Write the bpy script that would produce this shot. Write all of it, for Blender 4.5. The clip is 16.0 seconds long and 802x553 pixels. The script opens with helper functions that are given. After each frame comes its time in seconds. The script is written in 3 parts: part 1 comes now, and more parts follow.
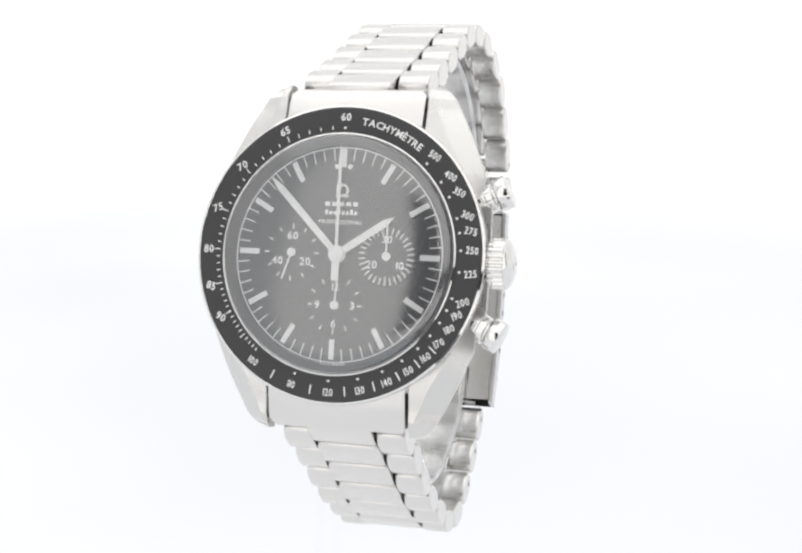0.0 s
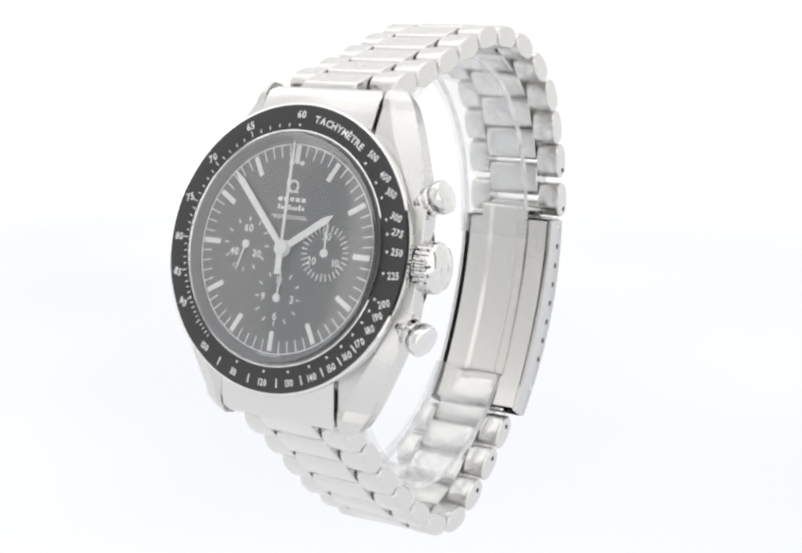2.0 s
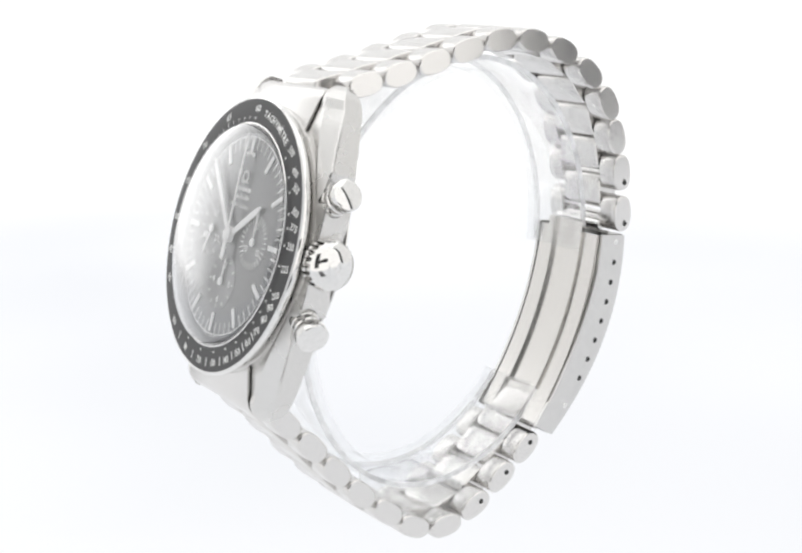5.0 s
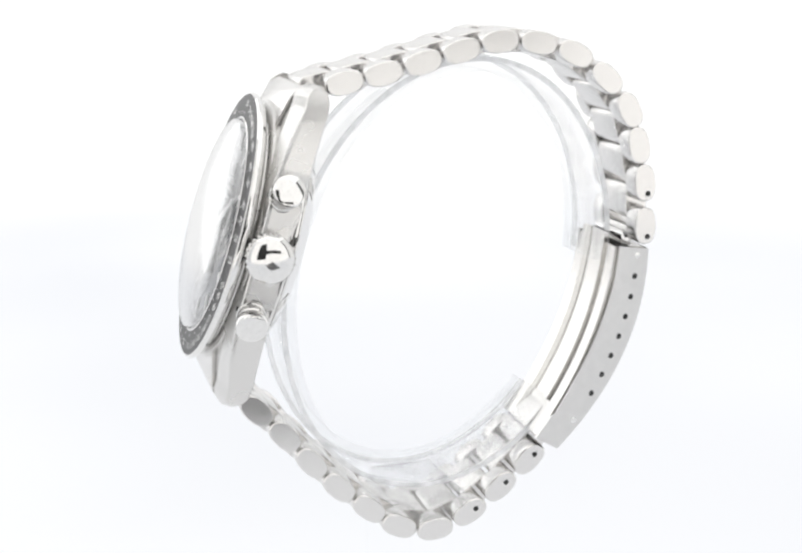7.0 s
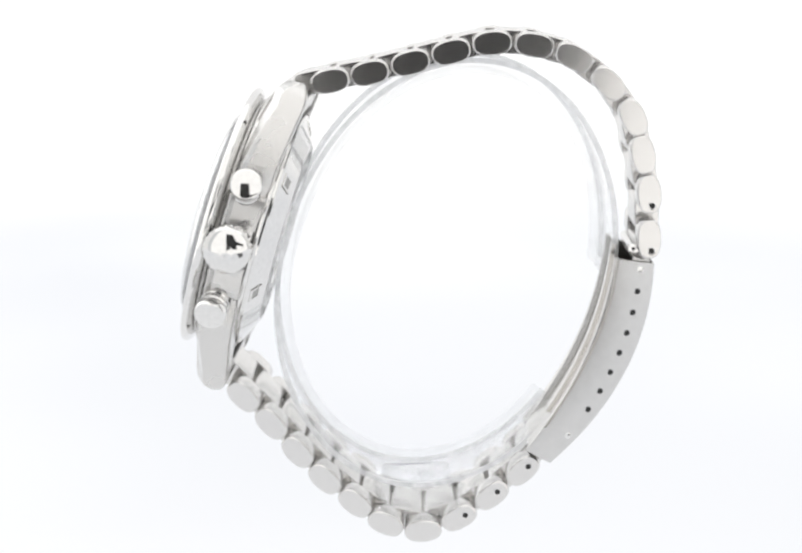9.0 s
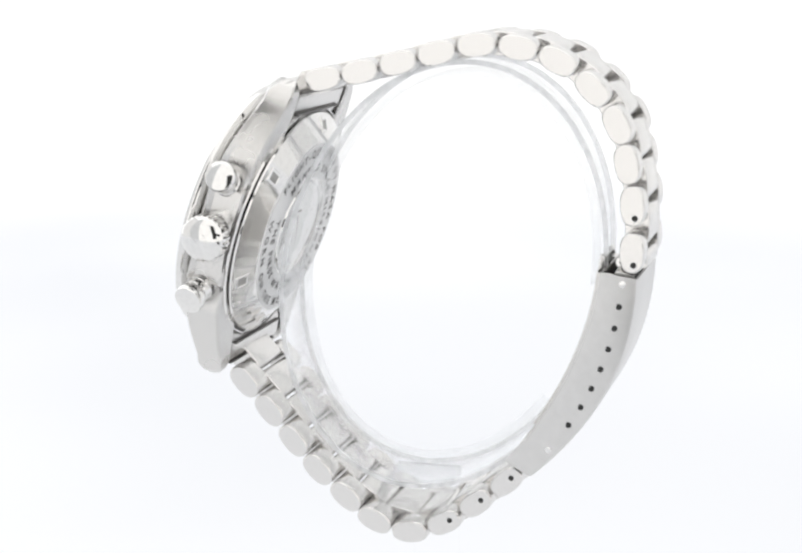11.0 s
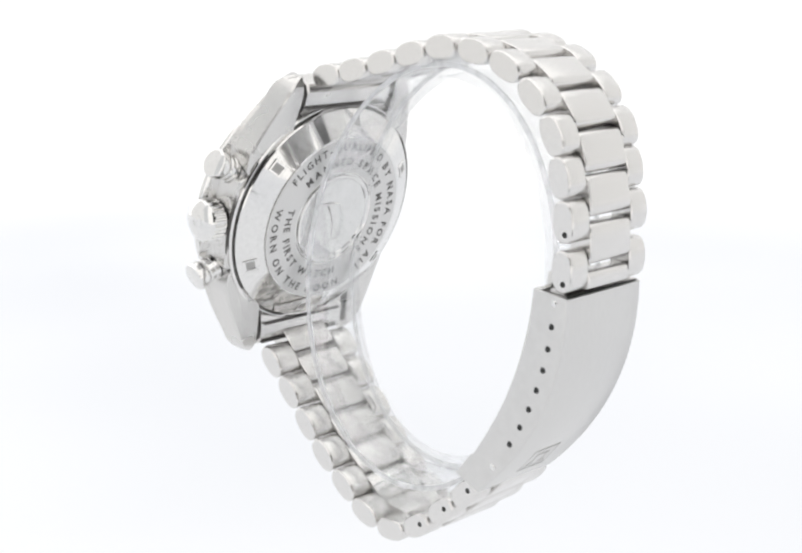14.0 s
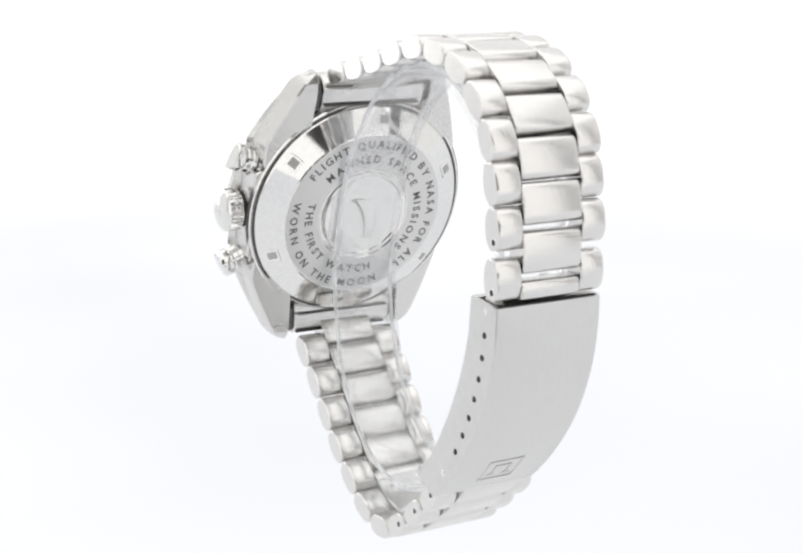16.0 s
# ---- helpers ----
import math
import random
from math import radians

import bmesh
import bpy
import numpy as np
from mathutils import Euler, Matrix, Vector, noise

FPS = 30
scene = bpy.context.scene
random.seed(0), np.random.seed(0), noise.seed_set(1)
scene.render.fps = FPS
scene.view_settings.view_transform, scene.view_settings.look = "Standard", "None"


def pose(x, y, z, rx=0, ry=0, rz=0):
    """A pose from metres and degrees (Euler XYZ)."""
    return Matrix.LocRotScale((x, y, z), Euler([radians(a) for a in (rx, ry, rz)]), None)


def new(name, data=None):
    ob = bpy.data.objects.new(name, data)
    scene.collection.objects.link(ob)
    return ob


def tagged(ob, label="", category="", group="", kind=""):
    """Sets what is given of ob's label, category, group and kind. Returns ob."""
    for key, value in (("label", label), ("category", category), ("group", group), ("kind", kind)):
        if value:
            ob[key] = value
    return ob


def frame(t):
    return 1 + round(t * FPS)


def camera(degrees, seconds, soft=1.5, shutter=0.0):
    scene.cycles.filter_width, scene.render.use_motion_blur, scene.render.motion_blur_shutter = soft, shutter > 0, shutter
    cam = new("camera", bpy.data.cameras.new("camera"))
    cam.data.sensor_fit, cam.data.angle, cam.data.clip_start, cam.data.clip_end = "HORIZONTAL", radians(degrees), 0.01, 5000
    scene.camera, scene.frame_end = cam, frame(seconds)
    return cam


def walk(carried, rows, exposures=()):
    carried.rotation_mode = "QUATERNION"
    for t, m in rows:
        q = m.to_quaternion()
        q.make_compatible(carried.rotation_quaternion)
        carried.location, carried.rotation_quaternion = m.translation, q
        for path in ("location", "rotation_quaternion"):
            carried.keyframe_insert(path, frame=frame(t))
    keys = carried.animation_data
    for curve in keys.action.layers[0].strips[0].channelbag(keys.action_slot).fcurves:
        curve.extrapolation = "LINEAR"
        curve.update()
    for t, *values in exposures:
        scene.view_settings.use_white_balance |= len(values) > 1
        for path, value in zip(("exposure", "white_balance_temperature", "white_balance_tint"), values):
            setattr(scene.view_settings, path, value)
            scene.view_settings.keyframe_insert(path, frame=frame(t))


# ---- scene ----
# ---- camera: it stands still, the turntable turns ----
cam = camera(30.75, 16.0, soft=2.5)
EYE = pose(0.0, -0.22445, 0.06357, 77.069, 0.440, 0.306)
walk(cam, [(0.0, EYE), (16.0, EYE)])

# ---- light: an added glowing tent, unseen, its front opened for dark reflections ----
world = bpy.data.worlds.new("world")
world.use_nodes = True
world.node_tree.nodes["Background"].inputs[0].default_value = (0.95, 0.97, 1.0, 1)
world.node_tree.nodes["Background"].inputs[1].default_value = 0.10
scene.world = world
scene.view_settings.exposure = 0.0

MM = 0.001
TURN_START, TURN_RATE = -3.472, -8.4356          # degrees, degrees a second
SEAT = pose(-0.008476, -0.028240, 0.021443, -17.072, 1.135, -6.718)  # the watch on the turntable


# ---- materials ----
def material(name):
    m = bpy.data.materials.new(name)
    m.use_nodes = True
    return m, m.node_tree.nodes, m.node_tree.links, m.node_tree.nodes["Principled BSDF"]


def steel(name, base, rough, stretch, bump, wear=0.06):
    """Stainless steel: grain stretched along one axis, faint smears at a larger scale."""
    m, nodes, links, bsdf = material(name)
    bsdf.inputs["Metallic"].default_value = 1.0
    co = nodes.new("ShaderNodeTexCoord")
    mp = nodes.new("ShaderNodeMapping")
    mp.inputs["Scale"].default_value = stretch
    links.new(co.outputs["Object"], mp.inputs["Vector"])
    grain = nodes.new("ShaderNodeTexNoise")
    grain.inputs["Scale"].default_value = 1.0
    grain.inputs["Detail"].default_value = 2.2
    links.new(mp.outputs["Vector"], grain.inputs["Vector"])
    smear = nodes.new("ShaderNodeTexNoise")
    smear.inputs["Scale"].default_value = 180.0
    links.new(co.outputs["Object"], smear.inputs["Vector"])
    add = nodes.new("ShaderNodeMath")
    add.operation = "MULTIPLY_ADD"
    add.inputs[1].default_value = wear
    add.inputs[2].default_value = rough - wear * 0.5
    links.new(smear.outputs["Fac"], add.inputs[0])
    links.new(add.outputs[0], bsdf.inputs["Roughness"])
    ramp = nodes.new("ShaderNodeMix")
    ramp.data_type = "RGBA"
    ramp.inputs[6].default_value = (*[c * 0.93 for c in base], 1)
    ramp.inputs[7].default_value = (*[min(1, c * 1.05) for c in base], 1)
    links.new(grain.outputs["Fac"], ramp.inputs[0])
    links.new(ramp.outputs[2], bsdf.inputs["Base Color"])
    bp = nodes.new("ShaderNodeBump")
    bp.inputs["Strength"].default_value = bump
    bp.inputs["Distance"].default_value = 0.00004
    links.new(grain.outputs["Fac"], bp.inputs["Height"])
    links.new(bp.outputs["Normal"], bsdf.inputs["Normal"])
    return m


def paint(name, base, rough, spec=0.5, scale=900.0, spread=0.12, bump=0.0, coat=0.0):
    """Paint, lacquer or print with a fine uneven tone."""
    m, nodes, links, bsdf = material(name)
    co = nodes.new("ShaderNodeTexCoord")
    tex = nodes.new("ShaderNodeTexNoise")
    tex.inputs["Scale"].default_value = scale
    tex.inputs["Detail"].default_value = 4.0
    links.new(co.outputs["Object"], tex.inputs["Vector"])
    mix = nodes.new("ShaderNodeMix")
    mix.data_type = "RGBA"
    mix.inputs[6].default_value = (*[c * (1 - spread) for c in base], 1)
    mix.inputs[7].default_value = (*[min(1, c * (1 + spread)) for c in base], 1)
    links.new(tex.outputs["Fac"], mix.inputs[0])
    links.new(mix.outputs[2], bsdf.inputs["Base Color"])
    bsdf.inputs["Roughness"].default_value = rough
    bsdf.inputs["Specular IOR Level"].default_value = spec
    bsdf.inputs["Coat Weight"].default_value = coat
    bsdf.inputs["Coat Roughness"].default_value = 0.12
    if bump:
        bp = nodes.new("ShaderNodeBump")
        bp.inputs["Strength"].default_value = bump
        bp.inputs["Distance"].default_value = 0.00003
        links.new(tex.outputs["Fac"], bp.inputs["Height"])
        links.new(bp.outputs["Normal"], bsdf.inputs["Normal"])
    return m


def clear(name, tint, gloss_rough, facing=0.08, rim=1.0):
    """Thin clear plastic: straight through, with a mirror sheen by Fresnel."""
    m, nodes, links, bsdf = material(name)
    nodes.remove(bsdf)
    tr = nodes.new("ShaderNodeBsdfTransparent")
    tr.inputs[0].default_value = (*tint, 1)
    gl = nodes.new("ShaderNodeBsdfGlossy")
    gl.inputs["Roughness"].default_value = gloss_rough
    lw = nodes.new("ShaderNodeLayerWeight")
    pw = nodes.new("ShaderNodeMapRange")
    pw.interpolation_type = "SMOOTHSTEP"
    pw.inputs[1].default_value, pw.inputs[2].default_value = 0.48, 0.84
    links.new(lw.outputs["Facing"], pw.inputs[0])
    fr = nodes.new("ShaderNodeMath")
    fr.operation = "MULTIPLY_ADD"
    fr.inputs[1].default_value = (1.0 - facing) * rim
    fr.inputs[2].default_value = facing
    links.new(pw.outputs[0], fr.inputs[0])
    mx = nodes.new("ShaderNodeMixShader")
    links.new(fr.outputs[0], mx.inputs[0])
    links.new(tr.outputs[0], mx.inputs[1])
    links.new(gl.outputs[0], mx.inputs[2])
    links.new(mx.outputs[0], nodes["Material Output"].inputs[0])
    return m


def sheen(m, power):
    """Adds the strong gloss that lacquer and anodised metal take on at a grazing view."""
    nodes, links = m.node_tree.nodes, m.node_tree.links
    gl = nodes.new("ShaderNodeBsdfGlossy")
    gl.inputs["Roughness"].default_value = 0.2
    lw = nodes.new("ShaderNodeLayerWeight")
    pw = nodes.new("ShaderNodeMath")
    pw.operation = "POWER"
    pw.inputs[1].default_value = power
    links.new(lw.outputs["Facing"], pw.inputs[0])
    mx = nodes.new("ShaderNodeMixShader")
    links.new(pw.outputs[0], mx.inputs[0])
    links.new(nodes["Principled BSDF"].outputs[0], mx.inputs[1])
    links.new(gl.outputs[0], mx.inputs[2])
    links.new(mx.outputs[0], nodes["Material Output"].inputs[0])
    return m


def acrylic(name, solid=0.13, veil=0.06):
    """Clear cast acrylic, finely uneven; a white veil paints in the bright surroundings."""
    m, nodes, links, bsdf = material(name)
    bsdf.inputs["Base Color"].default_value = (0.99, 0.995, 1.0, 1)
    bsdf.inputs["Transmission Weight"].default_value = 1.0
    bsdf.inputs["IOR"].default_value = 1.33
    co = nodes.new("ShaderNodeTexCoord")
    tex = nodes.new("ShaderNodeTexNoise")
    tex.inputs["Scale"].default_value = 260.0
    links.new(co.outputs["Object"], tex.inputs["Vector"])
    mul = nodes.new("ShaderNodeMath")
    mul.operation = "MULTIPLY"
    mul.inputs[1].default_value = 0.012
    links.new(tex.outputs["Fac"], mul.inputs[0])
    links.new(mul.outputs[0], bsdf.inputs["Roughness"])
    tr = nodes.new("ShaderNodeBsdfTransparent")
    tr.inputs[0].default_value = (0.985, 0.988, 0.99, 1)
    mx = nodes.new("ShaderNodeMixShader")
    mx.inputs[0].default_value = solid
    links.new(tr.outputs[0], mx.inputs[1])
    links.new(bsdf.outputs[0], mx.inputs[2])
    # White veil for the bright haze that clear acrylic shows in white surroundings.
    veil_diffuse = nodes.new("ShaderNodeBsdfDiffuse")
    veil_diffuse.inputs[0].default_value = (0.97, 0.975, 0.985, 1)
    lit = nodes.new("ShaderNodeBsdfTranslucent")
    lit.inputs[0].default_value = (0.97, 0.975, 0.985, 1)
    both = nodes.new("ShaderNodeMixShader")
    links.new(veil_diffuse.outputs[0], both.inputs[1])
    links.new(lit.outputs[0], both.inputs[2])
    amount = nodes.new("ShaderNodeMapRange")
    amount.inputs[1].default_value, amount.inputs[2].default_value = 0.3, 0.7
    amount.inputs[3].default_value, amount.inputs[4].default_value = veil * 0.6, veil * 1.4
    links.new(tex.outputs["Fac"], amount.inputs[0])
    top = nodes.new("ShaderNodeMixShader")
    links.new(amount.outputs[0], top.inputs[0])
    links.new(mx.outputs[0], top.inputs[1])
    links.new(both.outputs[0], top.inputs[2])
    links.new(top.outputs[0], nodes["Material Output"].inputs[0])
    return m


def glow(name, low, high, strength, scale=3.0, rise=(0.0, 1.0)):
    """White fabric or acrylic with its light painted as emission, brighter up the rise."""
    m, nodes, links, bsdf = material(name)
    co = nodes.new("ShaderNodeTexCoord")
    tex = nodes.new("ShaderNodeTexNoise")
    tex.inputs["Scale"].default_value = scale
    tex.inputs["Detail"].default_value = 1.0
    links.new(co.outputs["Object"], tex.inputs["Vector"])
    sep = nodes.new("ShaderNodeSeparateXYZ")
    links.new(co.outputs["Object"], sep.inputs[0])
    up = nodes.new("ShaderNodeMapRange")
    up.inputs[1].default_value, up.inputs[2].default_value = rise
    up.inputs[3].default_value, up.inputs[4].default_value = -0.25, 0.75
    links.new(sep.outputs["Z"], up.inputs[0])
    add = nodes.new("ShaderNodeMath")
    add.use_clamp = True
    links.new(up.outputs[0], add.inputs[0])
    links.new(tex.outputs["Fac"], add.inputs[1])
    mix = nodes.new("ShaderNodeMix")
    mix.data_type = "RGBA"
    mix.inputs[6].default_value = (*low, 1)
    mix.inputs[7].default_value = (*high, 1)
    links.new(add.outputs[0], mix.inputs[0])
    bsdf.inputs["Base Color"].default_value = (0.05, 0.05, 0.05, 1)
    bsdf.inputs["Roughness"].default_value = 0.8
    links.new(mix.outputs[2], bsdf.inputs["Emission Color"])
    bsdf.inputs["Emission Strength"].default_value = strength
    return m


BRUSHED = steel("brushed_steel", (0.71, 0.70, 0.688), 0.26, (9000, 700, 9000), 0.10)
BRUSHED_CASE = steel("brushed_case_steel", (0.67, 0.662, 0.65), 0.27, (9000, 9000, 700), 0.08)
LINK_SIDE = steel("ground_link_side", (0.71, 0.70, 0.688), 0.15, (900, 900, 12000), 0.06)
SATIN = steel("satin_steel", (0.65, 0.645, 0.635), 0.30, (9000, 700, 700), 0.12)
BEVEL = steel("fine_bevel_steel", (0.68, 0.675, 0.665), 0.27, (9000, 2500, 900), 0.05)
POLISHED = steel("polished_steel", (0.75, 0.745, 0.735), 0.07, (1500, 1500, 1500), 0.02, 0.03)
# Dark steel for engraving, also laid in grooves and lug gaps as shade.
ENGRAVED_SHADE = steel("engraved_shade_steel", (0.16, 0.155, 0.15), 0.5, (6000, 6000, 6000), 0.3)
ETCHED = steel("etched_steel", (0.42, 0.415, 0.405), 0.4, (4000, 4000, 4000), 0.2)
ETCHED_FAINT = steel("pressed_steel", (0.60, 0.595, 0.585), 0.36, (4000, 4000, 4000), 0.2)
BLADE = steel("folded_steel", (0.68, 0.668, 0.65), 0.2, (9000, 9000, 600), 0.08)
# Flat black put where holes, seams and gaps lie in shade.
HOLE_SHADE = paint("hole_shade_black", (0.012, 0.012, 0.012), 0.6)
BLACK_INSERT = paint("black_anodised", (0.045, 0.045, 0.047), 0.42, 0.35, 2500)
DIAL_BLACK = sheen(paint("matte_black_lacquer", (0.032, 0.034, 0.038), 0.36, 0.6, 700, 0.15, 0.0, 0.6), 4.0)
REHAUT = paint("dark_rehaut", (0.07, 0.072, 0.08), 0.3, 0.5)
WHITE_PRINT = paint("white_print", (0.78, 0.78, 0.77), 0.5)
WHITE_LUME = paint("pale_lume", (0.82, 0.82, 0.81), 0.55)
CRYSTAL = clear("domed_crystal", (0.985, 0.99, 1.0), 0.15, 0.225)
ACRYLIC = acrylic("clear_acrylic")
ACRYLIC_BLOCK = acrylic("clear_acrylic_block", 0.05, 0.14)
CLEAR_POST = clear("thin_clear_plastic", (0.999, 0.9995, 1.0), 0.05, 0.0005, 0.04)
# Strong white veil that paints the highlight along the ring's edges.
EDGE_HIGHLIGHT = acrylic("highlight_white", 0.06, 0.5)
# These surfaces emit the light themselves; no lamps are placed behind them.
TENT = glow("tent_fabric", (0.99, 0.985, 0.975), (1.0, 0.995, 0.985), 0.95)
# The blue-grey low tone is shade put into the sweep's own glow.
SWEEP = glow("sweep_light_and_shade", (0.80, 0.82, 0.865), (1.04, 1.04, 1.04), 0.96, 5.0, (-0.066, -0.042))
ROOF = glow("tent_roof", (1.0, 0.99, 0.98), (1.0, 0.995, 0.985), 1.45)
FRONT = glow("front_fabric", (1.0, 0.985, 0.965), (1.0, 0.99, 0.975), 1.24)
# Weaker copy of the front's glow, dimmed for a darker dial reflection.
FRONT_SIDE = glow("front_side_dimmed", (0.965, 0.98, 1.0), (0.97, 0.985, 1.0), 0.72)
PANEL = glow("panel_diffuser", (1.0, 1.0, 1.0), (1.0, 1.0, 1.0), 1.7)
TABLE = paint("dark_unseen_table", (0.07, 0.07, 0.075), 0.6, 0.4, 40)
DARK = paint("unseen_black", (0.01, 0.01, 0.01), 0.6)


# ---- mesh helpers (millimetres in, metres out) ----
def finish(bm, name, mat, smooth=35):
    bmesh.ops.remove_doubles(bm, verts=bm.verts, dist=1e-5)
    bmesh.ops.recalc_face_normals(bm, faces=bm.faces)
    bmesh.ops.scale(bm, vec=(MM, MM, MM), verts=bm.verts)
    me = bpy.data.meshes.new(name)
    bm.to_mesh(me)
    bm.free()
    me.materials.append(mat)
    if smooth:
        me.shade_smooth()
        me.set_sharp_from_angle(angle=radians(smooth))
    return me


def part(name, bm, mat, parent, label="", at=None, smooth=35):
    me = bm if isinstance(bm, bpy.types.Mesh) else finish(bm, name, mat, smooth)
    ob = new(name, me)
    ob.parent = parent
    if at is not None:
        ob.matrix_basis = at
    return tagged(ob, label)


def place(x, y, z, rx=0, ry=0, rz=0):
    return pose(x * MM, y * MM, z * MM, rx, ry, rz)


def ring_faces(bm, rings, closed=True, caps=False):
    for a, b in zip(rings, rings[1:]):
        n = len(a)
        for i in range(n if closed else n - 1):
            j = (i + 1) % n
            if len({a[i], a[j], b[j], b[i]}) > 2:
                bm.faces.new([v for k, v in enumerate((a[i], a[j], b[j], b[i])) if v not in (a[i], a[j], b[j], b[i])[:k]])
    if caps:
        bm.faces.new(rings[0])
        bm.faces.new(list(reversed(rings[-1])))


def revolve(profile, n=96, axis="y", centre=(0, 0, 0), bm=None):
    """A body of revolution: profile of (radius, height along the axis)."""
    bm = bm or bmesh.new()
    rings = []
    for r, h in profile:
        row = []
        for i in range(n):
            a = 2 * math.pi * i / n
            c, s = r * math.cos(a), r * math.sin(a)
            p = (c, h, s) if axis == "y" else (h, c, s) if axis == "x" else (c, s, h)
            row.append(bm.verts.new([p[k] + centre[k] for k in range(3)]))
        rings.append(row)
    ring_faces(bm, rings)
    return bm


def loft(sections, caps=True, closed=True, bm=None):
    bm = bm or bmesh.new()
    rings = [[bm.verts.new(p) for p in sec] for sec in sections]
    ring_faces(bm, rings, closed, caps and closed)
    return bm


def bevelled(bm, width, segments=2, angle=40):
    bmesh.ops.recalc_face_normals(bm, faces=bm.faces)
    edges = [e for e in bm.edges if len(e.link_faces) == 2 and e.calc_face_angle(0) > radians(angle)]
    bmesh.ops.bevel(bm, geom=edges, offset=width, segments=segments, affect="EDGES", clamp_overlap=True)
    return bm


def slab(pts, y0, y1, bm=None):
    """A flat outline of (x, z) points between two depths."""
    return loft([[(x, y0, z) for x, z in pts], [(x, y1, z) for x, z in pts]], bm=bm)


def bar_shape(r0, r1, w0, w1, angle, y0, y1, cx=0, cz=0, bm=None):
    """A radial bar from r0 to r1, clockwise angle from twelve."""
    a = radians(angle)
    u, v = (math.sin(a), math.cos(a)), (math.cos(a), -math.sin(a))
    pts = [(cx + r * u[0] + s * v[0], cz + r * u[1] + s * v[1]) for r, s in ((r0, -w0 / 2), (r1, -w1 / 2), (r1, w1 / 2), (r0, w0 / 2))]
    return slab(pts, y0, y1, bm)


GLYPHS = {}


def glyph(ch):
    """The outline mesh of a character of the built-in font, cap height about 0.7."""
    if ch not in GLYPHS:
        cu = bpy.data.curves.new("glyph", "FONT")
        cu.body, cu.resolution_u, cu.offset = ch, 2, 0.022
        ob = bpy.data.objects.new("glyph", cu)
        scene.collection.objects.link(ob)
        me = ob.evaluated_get(bpy.context.evaluated_depsgraph_get()).to_mesh()
        vs = [(v.co.x, v.co.y) for v in me.vertices]
        fs = [tuple(p.vertices) for p in me.polygons]
        bpy.data.objects.remove(ob)
        bpy.data.curves.remove(cu)
        x0 = min((v[0] for v in vs), default=0)
        x1 = max((v[0] for v in vs), default=0.25)
        GLYPHS[ch] = ([(x - x0, y) for x, y in vs], fs, x1 - x0)
    return GLYPHS[ch]


def add_glyph(bm, ch, size, mapper):
    vs, fs, w = glyph(ch)
    made = [bm.verts.new(mapper(x * size, y * size)) for x, y in vs]
    for f in fs:
        try:
            bm.faces.new([made[i] for i in f])
        except ValueError:
            pass


def text_width(word, size, gap):
    return sum(glyph(c)[2] * size + gap for c in word) - gap


def text_flat(word, size, cx, cz, y, turn=0, gap=None, bm=None, squeeze=1.0):
    """A line of writing centred on (cx, cz), seen from -y; turn: degrees clockwise."""
    bm = bm or bmesh.new()
    gap = size * 0.12 if gap is None else gap
    x = -text_width(word, size, gap) / 2
    a = radians(turn)
    for ch in word:
        def mapper(px, pz, x=x):
            u, v = (x + px) * squeeze, pz - size * 0.35
            return (cx + u * math.cos(a) + v * math.sin(a), y, cz - u * math.sin(a) + v * math.cos(a))
        add_glyph(bm, ch, size, mapper)
        x += glyph(ch)[2] * size + gap
    return bm


def text_arc(word, size, radius, middle, y, inward=False, back=False, gap=None, bm=None, span=None):
    """Writing bent round the axis. middle: clockwise degrees from twelve as its reader sees it; inward: tops towards the centre."""
    bm = bm or bmesh.new()
    gap = size * 0.14 if gap is None else gap
    if span:
        gap = (radians(span) * radius - text_width(word, size, 0)) / (len(word) - 1)
    total = text_width(word, size, gap)
    x, side = -total / 2, -1 if back else 1
    for ch in word:
        w = glyph(ch)[2] * size
        mid = (x + w / 2) / radius
        a = radians(middle) + (-mid if inward else mid)

        def mapper(px, pz, a=a, w=w):
            u, v = px - w / 2, pz - size * 0.35
            if inward:
                u, v = -u, -v
            return (side * ((radius + v) * math.sin(a) + u * math.cos(a)), y, (radius + v) * math.cos(a) - u * math.sin(a))
        add_glyph(bm, ch, size, mapper)
        x += w + gap
    return bm


